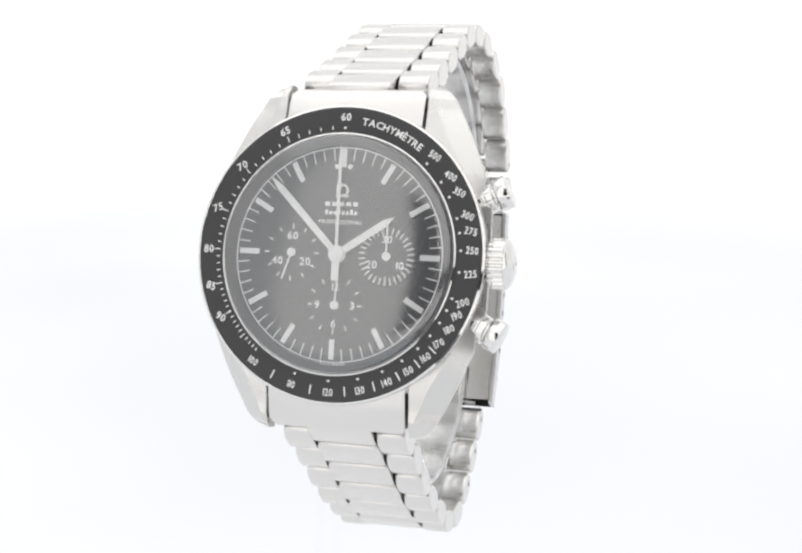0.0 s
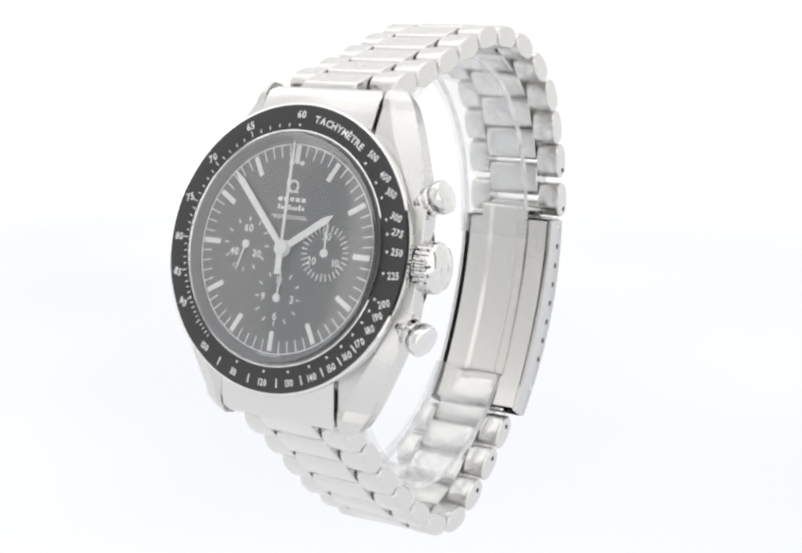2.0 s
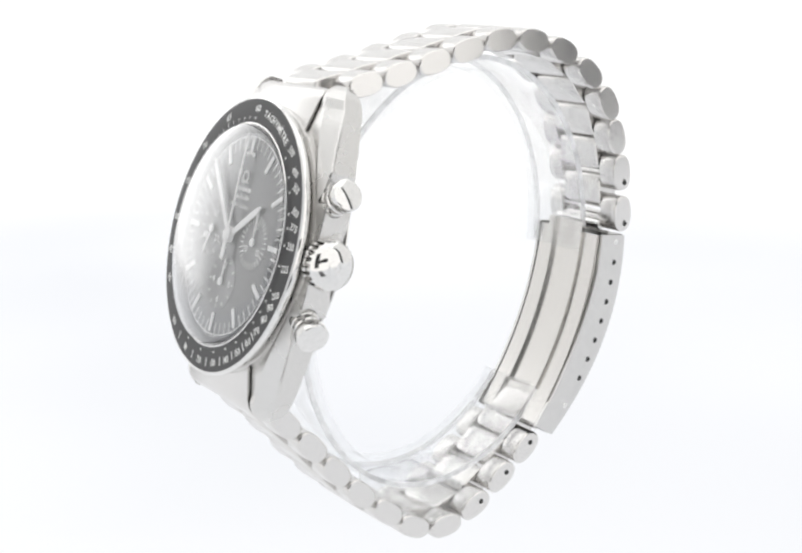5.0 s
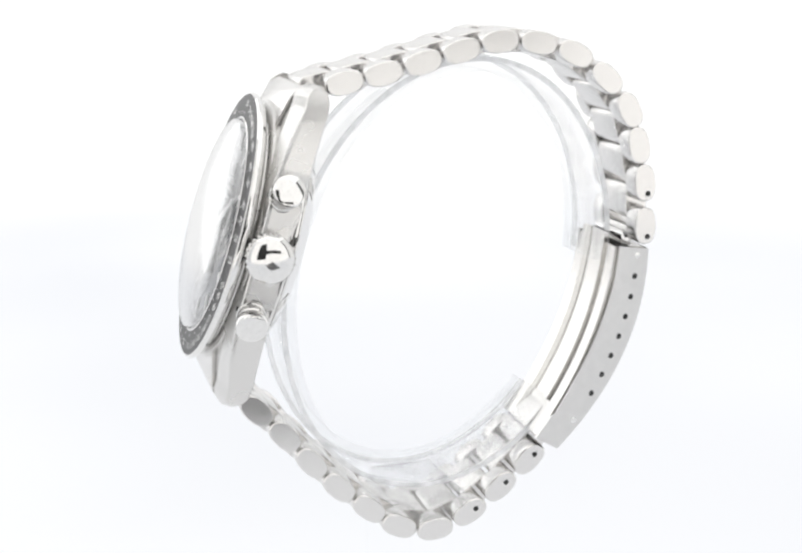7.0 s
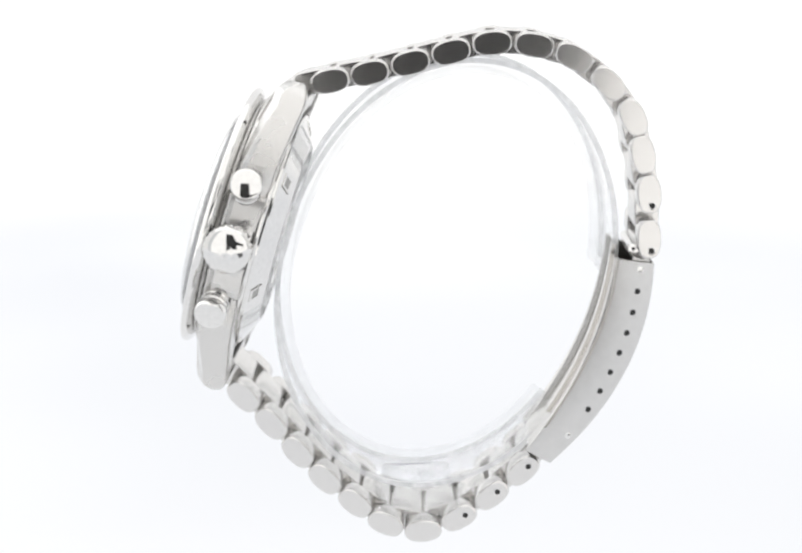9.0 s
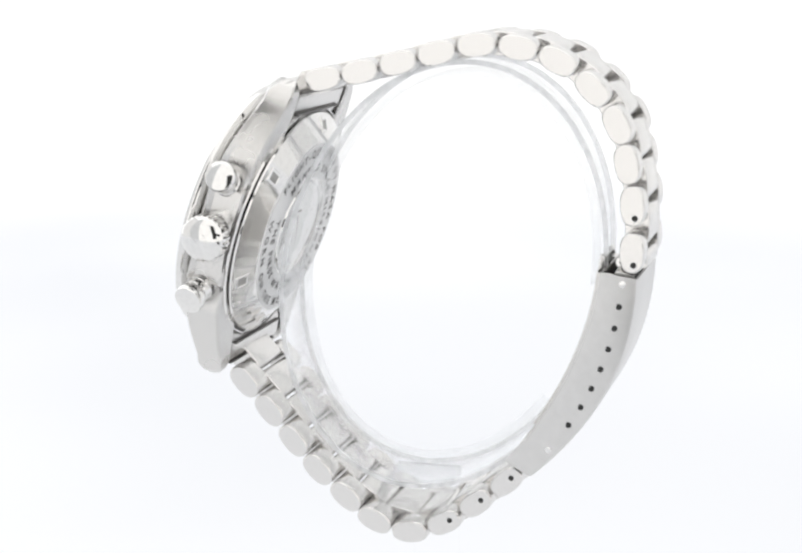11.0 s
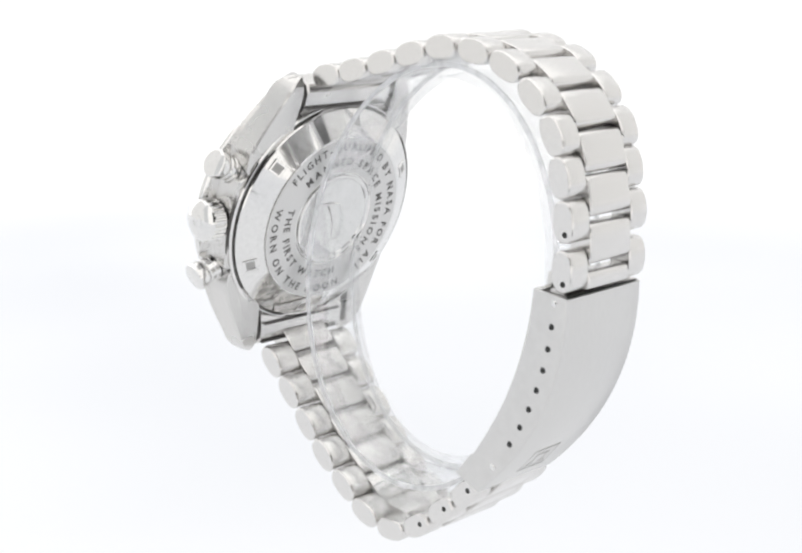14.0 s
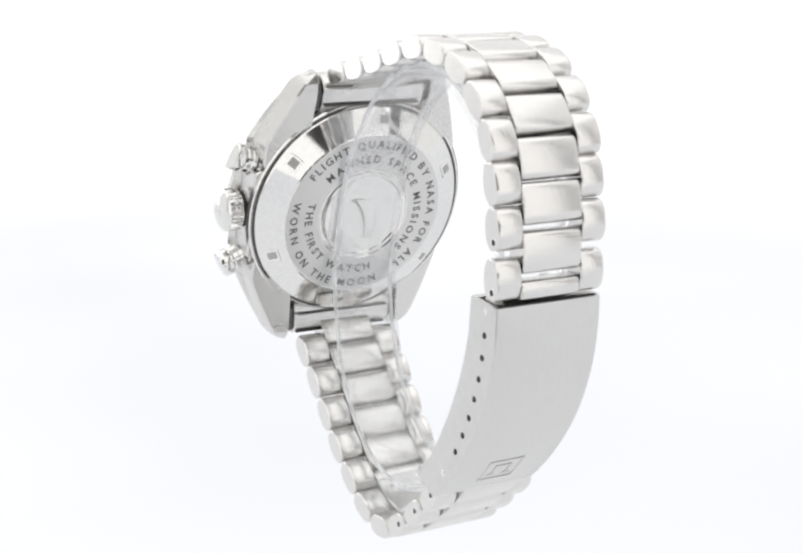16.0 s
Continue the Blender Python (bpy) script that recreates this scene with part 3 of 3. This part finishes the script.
def link_mesh(name, width, length, thick, mat, power=2.7):
    """A solid link, oval in profile, its long way along local y, lateral along x, crowned towards local +z."""
    n = 28
    secs = []
    for x, k in ((-width / 2, 0.90), (-width / 2 + 0.16, 0.975), (-width / 2 + 0.4, 1.0), (width / 2 - 0.4, 1.0), (width / 2 - 0.16, 0.975), (width / 2, 0.90)):
        sec = []
        for i in range(n):
            a = 2 * math.pi * i / n
            c, s = math.cos(a), math.sin(a)
            cy = abs(c) ** (2 / power) * (1 if c > 0 else -1)
            cz = abs(s) ** (2 / power) * (1 if s > 0 else -1)
            sec.append((x, cy * length / 2 * k, cz * thick / 2 * k))
        secs.append(sec)
    me = finish(loft(secs), name, mat, 30)
    me.materials.append(LINK_SIDE)
    for poly in me.polygons:
        if abs(poly.normal.x) > 0.95:
            poly.material_index = 1
    return me


def pin_hole(parent, x, y, z, r=0.42):
    side = 1 if x > 0 else -1
    rim = revolve([(r, x), (r + 0.06, x + side * 0.05), (r + 0.22, x + side * 0.04), (r + 0.26, x - side * 0.05)], 18, "x", (0, y, z))
    pin = part("pin", rim, POLISHED, parent, "steel link pin")
    # A flat black disc gives the pin hole its shade.
    part("pin_socket", revolve([(0.01, x + side * 0.015), (r + 0.04, x + side * 0.02)], 18, "x", (0, y, z)), HOLE_SHADE, pin)


def build_bracelet(watch):
    for upper, rows in ((True, UPPER), (False, LOWER)):
        pts = [Vector(p) for p in rows]
        ends = [Vector((6.0, 23.4 if upper else -22.8))] + pts + [Vector((64.6, 11.5)) if upper else Vector((58.5, -19.0))]
        sign = 1 if upper else -1
        cache = {}
        for i, p in enumerate(pts):
            t = (ends[i + 2] - ends[i]).normalized()
            if i == 0:
                t = (ends[2] - ends[1]).normalized()
            w = round(row_width(p.x, upper), 1)
            side = (w - CENTRE) / 2 - 0.12
            if w not in cache:
                cache[w] = (link_mesh("outer_link", side, 5.95, 3.6, BRUSHED, 2.45), link_mesh("centre_link", CENTRE, 5.75, 3.7, BRUSHED, 4.2))
            yaw = -SKEW
            tilt = math.degrees(math.atan2(t.y, t.x))
            for s in (-1, 1):
                off = s * (w - side) / 2
                base = Matrix.Translation((row_middle(p.x, upper) * MM, p.x * MM, p.y * MM)) @ pose(0, 0, 0, 0, 0, yaw) @ pose(off * MM, 0, 0, tilt, 0, 0)
                ob = part("outer_link", cache[w][0], BRUSHED, watch, at=base)
                if (upper and i >= 10) or (not upper and i >= 7):
                    pin_hole(ob, s * side / 2, 1.7 if upper else 1.1, 0.3 if upper else 0.0)
            # the centre link bridges towards the next row
            nxt = ends[i + 2]
            mid = (p + nxt) / 2 if i + 1 < len(pts) else p + (nxt - p).normalized() * 2.6
            d = (nxt - p).normalized()
            nrm = Vector((-d.y, d.x)) * sign
            mid = mid + nrm * 0.12
            base = Matrix.Translation((row_middle(mid.x, upper) * MM, mid.x * MM, mid.y * MM)) @ pose(0, 0, 0, 0, 0, yaw) @ pose(0, 0, 0, math.degrees(math.atan2(d.y, d.x)), 0, 0)
            if upper and i + 1 == len(pts):
                base = base @ pose(0, -0.9 * MM, -0.1 * MM)
                part("centre_link", link_mesh("centre_link", CENTRE, 2.6, 3.5, BRUSHED, 4.2), BRUSHED, watch, at=base)
            else:
                part("centre_link", cache[w][1], BRUSHED, watch, at=base)
            if i + 1 == len(pts) and not upper:
                q = p + d * 5.9 - nrm * 0.9
                base = Matrix.Translation((row_middle(q.x, upper) * MM, q.x * MM, q.y * MM)) @ pose(0, 0, 0, 0, 0, yaw) @ pose(0, 0, 0, math.degrees(math.atan2(d.y, d.x)), 0, 0)
                part("centre_link", cache[w][1], BRUSHED, watch, at=base)
            if i == 0:
                q = p - d * 3.05
                base = Matrix.Translation((row_middle(q.x, upper) * MM, q.x * MM, q.y * MM)) @ pose(0, 0, 0, 0, 0, yaw) @ pose(0, 0, 0, tilt, 0, 0)
                part("centre_link", cache[w][1], BRUSHED, watch, at=base)
        # the end piece between the lugs
        prof = [(1.7, 17.5), (2.3, 19.8), (2.9, 22.2), (3.45, 23.3), (4.3, 24.0), (5.6, 24.0), (7.2, 23.4), (7.9, 22.2), (7.7, 20.0), (6.9, 18.0), (6.4, 17.5)]
        bm = loft([[(0.5 + x * (0.93 if y > 4 else 1.0), y, sign * z * k) for y, z in prof] for x, k in ((-10.05, 0.99), (-9.85, 1.0), (9.65, 1.0), (9.85, 0.99))])
        piece = part("end_link", bm, BRUSHED, watch, "curved brushed end piece between the lugs", at=HEAD)
        part("spring_bar", revolve([(0.05, -10.6), (0.65, -10.6), (0.65, 10.6), (0.05, 10.6)], 20, "x", (0.5, 6.0, sign * 21.6)), POLISHED, piece, "steel spring bar")
        for z in (19.4, 22.9):
            bm = loft([[(0.5 + x, y, sign * (z + dz)) for y, dz in ((7.3, -0.14), (7.3, 0.14), (8.0, 0.14), (8.0, -0.14))] for x in (-8.6, 8.6)])
            part("crease", bm, ENGRAVED_SHADE, piece, "dark fold line", smooth=0)
        # Dark sheets paint the shade between the end piece and the lugs.
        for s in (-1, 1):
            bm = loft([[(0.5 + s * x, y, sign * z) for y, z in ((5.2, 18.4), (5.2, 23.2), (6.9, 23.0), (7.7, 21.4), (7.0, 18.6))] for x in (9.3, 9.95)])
            part("side_gap", bm, ENGRAVED_SHADE, piece, "dark sheet for the shade beside the lug", smooth=0)


def build_clasp(watch):
    w = 17.4

    def outer(z):
        return 65.4 - 0.013 * (z - 2.5) ** 2

    def inner(z):
        return 59.4 - 0.009 * (z - 3.0) ** 2

    def to_watch(a, y, z):
        """Lateral a in the skewed bracelet: the clasp's plane turns with it."""
        c, s = math.cos(radians(SKEW)), math.sin(radians(SKEW))
        return (8.05 + a * c, y - a * s + 1.05, z)
    secs = []
    zs = [14.0 - 34.6 * k / 26 for k in range(27)]
    for k, z in enumerate(zs):
        o, i = outer(z), inner(z)
        near = i - 0.5 * min(1, max(0, (8 - z) / 18))
        h, th = w / 2, 0.6
        zi = z + (-1.0 if z > 10 else 1.2 if z < -16 else 0) * 0.8
        sec = [(-h, i, zi), (-h, o - 0.5, z), (-h + 0.15, o - 0.15, z), (-h + 0.5, o, z), (h - 0.5, o, z), (h - 0.15, o - 0.15, z), (h, o - 0.5, z), (h, near, zi),
               (h - th, near, zi), (h - th, o - th - 0.1, z), (-h + th, o - th - 0.1, z), (-h + th, i, zi)]
        secs.append([to_watch(*p) for p in sec])
    clasp = part("clasp", loft(secs), SATIN, watch, "brushed steel folding clasp cover", smooth=30)

    def hole_y(z):
        return 63.11 - 0.04536 * (z + 0.88) - 0.01114 * (z + 0.88) * (z - 9.26)
    for s in (1, -1):
        # Black discs on the wall stand for the shade inside the holes.
        for k in range(7):
            z = 9.26 - 19.93 * k / 6
            y = hole_y(z) + (0.0 if s > 0 else 2.05)
            x = 8.05 + s * w / 2 * math.cos(radians(SKEW))
            bm = revolve([(0.01, s * 0.03), (0.46, s * 0.035), (0.50, -s * 0.05)], 16, "x")
            bm.transform(Matrix.Translation((x, y, z)) @ Matrix.Rotation(radians(-SKEW), 4, "Z"))
            part("adjustment_hole", bm, HOLE_SHADE, clasp, "small black disc for the shade in a spring bar hole")
        for z in (12.6, -15.6):
            bm = revolve([(0.01, s * 0.10), (0.4, s * 0.09), (0.55, -s * 0.02)], 16, "x")
            bm.transform(Matrix.Translation((8.05 + s * w / 2 * math.cos(radians(SKEW)), hole_y(z) + (0.0 if s > 0 else 2.05), z)) @ Matrix.Rotation(radians(-SKEW), 4, "Z"))
            part("rivet", bm, POLISHED, clasp, "polished rivet")
    # A black bar paints the shade in the gap at the cover's end.
    part("edge_gap", loft([[to_watch(a, outer(14.0) + dy, z) for dy, z in ((-0.62, 13.8), (-0.3, 13.8), (-0.3, 14.12), (-0.62, 14.12))] for a in (-8.0, 8.0)]), HOLE_SHADE, clasp, "black bar for the shade along the cover's edge", smooth=0)
    part("end_plate", loft([[to_watch(a, outer(14.0) + dy, z) for dy, z in ((-3.4, 13.6), (-0.64, 13.6), (-0.64, 14.1), (-3.4, 14.1))] for a in (-7.9, 7.9)]), BRUSHED, clasp, "steel plate at the cover's end")
    # faint square emblem pressed into the cover
    bm = bmesh.new()
    for a0, a1, z0, z1 in ((-3.0, 3.0, -13.4, -13.1), (-3.0, 3.0, -17.9, -17.6), (-3.0, -2.7, -17.6, -13.4), (2.7, 3.0, -17.6, -13.4), (-1.4, 1.4, -14.6, -14.3), (-1.4, -1.1, -16.4, -14.6), (1.1, 1.4, -16.4, -14.6), (-1.9, -0.7, -16.7, -16.4), (0.7, 1.9, -16.7, -16.4)):
        loft([[to_watch(a, outer(z) + dy, z) for a, z in ((a0, z0), (a1, z0), (a1, z1), (a0, z1))] for dy in (-0.1, 0.09)], bm=bm)
    part("emblem", bm, ETCHED_FAINT, clasp, "faint pressed square emblem", smooth=0)

    # folded blades inside the cover
    def blade(lo, half, off, z0, z1, rib, label):
        secs = []
        for k in range(21):
            z = z0 + (z1 - z0) * k / 20
            y = inner(z) + off
            sec = [(-lo, y, z), (-lo, y - 0.75, z), (-rib - 0.6, y - 0.75, z), (-rib, y - 0.15, z), (rib, y - 0.15, z), (rib + 0.6, y - 0.75, z), (half, y - 0.75, z), (half, y, z)]
            secs.append([to_watch(*p) for p in sec])
        return part("fold_blade", loft(secs), BLADE, clasp, label, smooth=25)
    blade(6.9, 8.0, 0.0, 13.0, -19.3, 3.6, "polished inner folding blade with a channel")
    blade(4.4, 4.4, -0.45, 14.6, -14.0, 2.4, "second thin folding blade")
    # A black strip paints the shade between blade and cover wall.
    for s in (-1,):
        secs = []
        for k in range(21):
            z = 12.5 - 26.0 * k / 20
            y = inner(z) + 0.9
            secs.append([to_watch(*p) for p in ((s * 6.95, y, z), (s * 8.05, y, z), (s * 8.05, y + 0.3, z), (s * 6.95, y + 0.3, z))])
        part("recess", loft(secs), HOLE_SHADE, clasp, "black strip for the shade beside the folding blade", smooth=0)
    for y, z, r in ((60.4, 14.9, 0.8), (57.0, -19.9, 0.8)):
        bm = revolve([(0.3, -5.6), (r, -5.6), (r, 5.6), (0.3, 5.6)], 20, "x")
        bm.transform(Matrix.Translation((8.05, y + 1.0, z)) @ Matrix.Rotation(radians(-SKEW), 4, "Z"))
        part("hinge", bm, POLISHED, clasp, "hinge barrel")


# ---- the clear stand ----
def build_stand():
    stand = tagged(new("watch_stand"), "clear acrylic ring stand inside the bracelet", "display stand")

    def mid(y):
        return 0.75 + 0.115 * (y - 12)
    secs = []
    a0, a1, n = 14.5, 333.5, 90
    for k in range(n + 1):
        a = radians(a0 + (a1 - a0) * k / n)
        c, s = math.cos(a), math.sin(a)
        oy, oz = 35.1 + 25.8 * c, 1.4 + 35.0 * s
        nrm = Vector((c / 25.8, s / 35.0)).normalized()
        th, h = 2.5, 5.75
        iy, iz = oy - nrm.x * th, oz - nrm.y * th
        sec = [(-h, oy - 0.15 * nrm.x, oz - 0.15 * nrm.y), (-h + 0.25, oy, oz), (h - 0.25, oy, oz), (h, oy - 0.15 * nrm.x, oz - 0.15 * nrm.y),
               (h, iy + 0.15 * nrm.x, iz + 0.15 * nrm.y), (h - 0.25, iy, iz), (-h + 0.25, iy, iz), (-h, iy + 0.15 * nrm.x, iz + 0.15 * nrm.y)]
        secs.append([(mid(y) + x, y, z) for x, y, z in sec])
    part("ring", loft(secs), ACRYLIC, stand, "open clear acrylic ring")
    # White strips on both rims stand for the bright edge highlights.
    for side in (-1, 1):
        rim = [[Vector(a).lerp(Vector(b), f) for a, b, f in ((sec[i], sec[j], -0.004), (sec[i], sec[j], 0.028), (sec[k], sec[l], 0.028), (sec[k], sec[l], -0.004))]
               for sec in secs for i, j, k, l in ((((0, 3, 7, 4)) if side < 0 else ((3, 0, 4, 7))),)]
        part("cut_edge", loft([[tuple(p) for p in (r[0], r[1], r[1].lerp(r[2], 0.34), r[0].lerp(r[3], 0.34))] for r in rim]), EDGE_HIGHLIGHT, stand, "white strip for the highlight on the ring's edge")
    up = Matrix.Rotation(radians(17.07), 4, "X")
    at = Matrix.Translation((mid(40.5), 40.6, -30.0)) @ up
    prof = [(-5.6, -3.0), (5.6, -3.0), (5.4, -5.6), (4.2, -6.8), (1.8, -7.5), (-1.8, -7.5), (-4.2, -6.8), (-5.4, -5.6)]
    bm = bevelled(loft([[(x, y, z) for y, z in prof] for x in (-7.0, 7.0)]), 0.35, 2)
    bm.transform(at)
    part("cradle", bm, ACRYLIC_BLOCK, stand, "clear rounded cradle block")
    bm = bevelled(loft([[(-13.6, -4.0, z), (-11.0, -4.0, z), (-11.0, 4.0, z), (-13.6, 4.0, z)] for z in (-2.0, -28.0)]), 0.3, 1)
    loft([[(x, y, z) for y, z in ((-3.0, -4.0), (3.0, -4.0), (3.0, -6.0), (-3.0, -6.0))] for x in (-11.2, -6.6)], bm=bm)
    bm.transform(at)
    part("post", bm, CLEAR_POST, stand, "clear acrylic post")
    bm = revolve([(0.1, -28.2), (15.5, -28.2), (16.0, -28.7), (16.0, -31.2), (0.1, -31.2)], 72, "z")
    bm.transform(at)
    part("base", bm, CLEAR_POST, stand, "clear round base plate")
    return stand


build_setting()
watch = tagged(new("wristwatch"), "steel chronograph wristwatch with black dial on steel bracelet", "wristwatch")
build_case(watch)
build_bezel(watch)
build_dial(watch)
build_pointers(watch)
build_crystal(watch)
build_crown(watch)
build_caseback(watch)
for ob in watch.children:
    face, knob = ob.name.startswith("dial") or "_hand" in ob.name, ob.name.startswith(("crown", "pusher"))
    ob.matrix_basis = FACE if face else HEAD @ place(0.35, 0, 0) if knob else HEAD
build_clasp(watch)
build_bracelet(watch)
stand = build_stand()


def motions():
    rows = []
    for k in range(33):
        t = 0.5 * k
        rows.append((t, pose(0, 0, 0, 0, 0, TURN_START + TURN_RATE * t) @ SEAT))
    walk(watch, rows)
    walk(stand, rows)


motions()
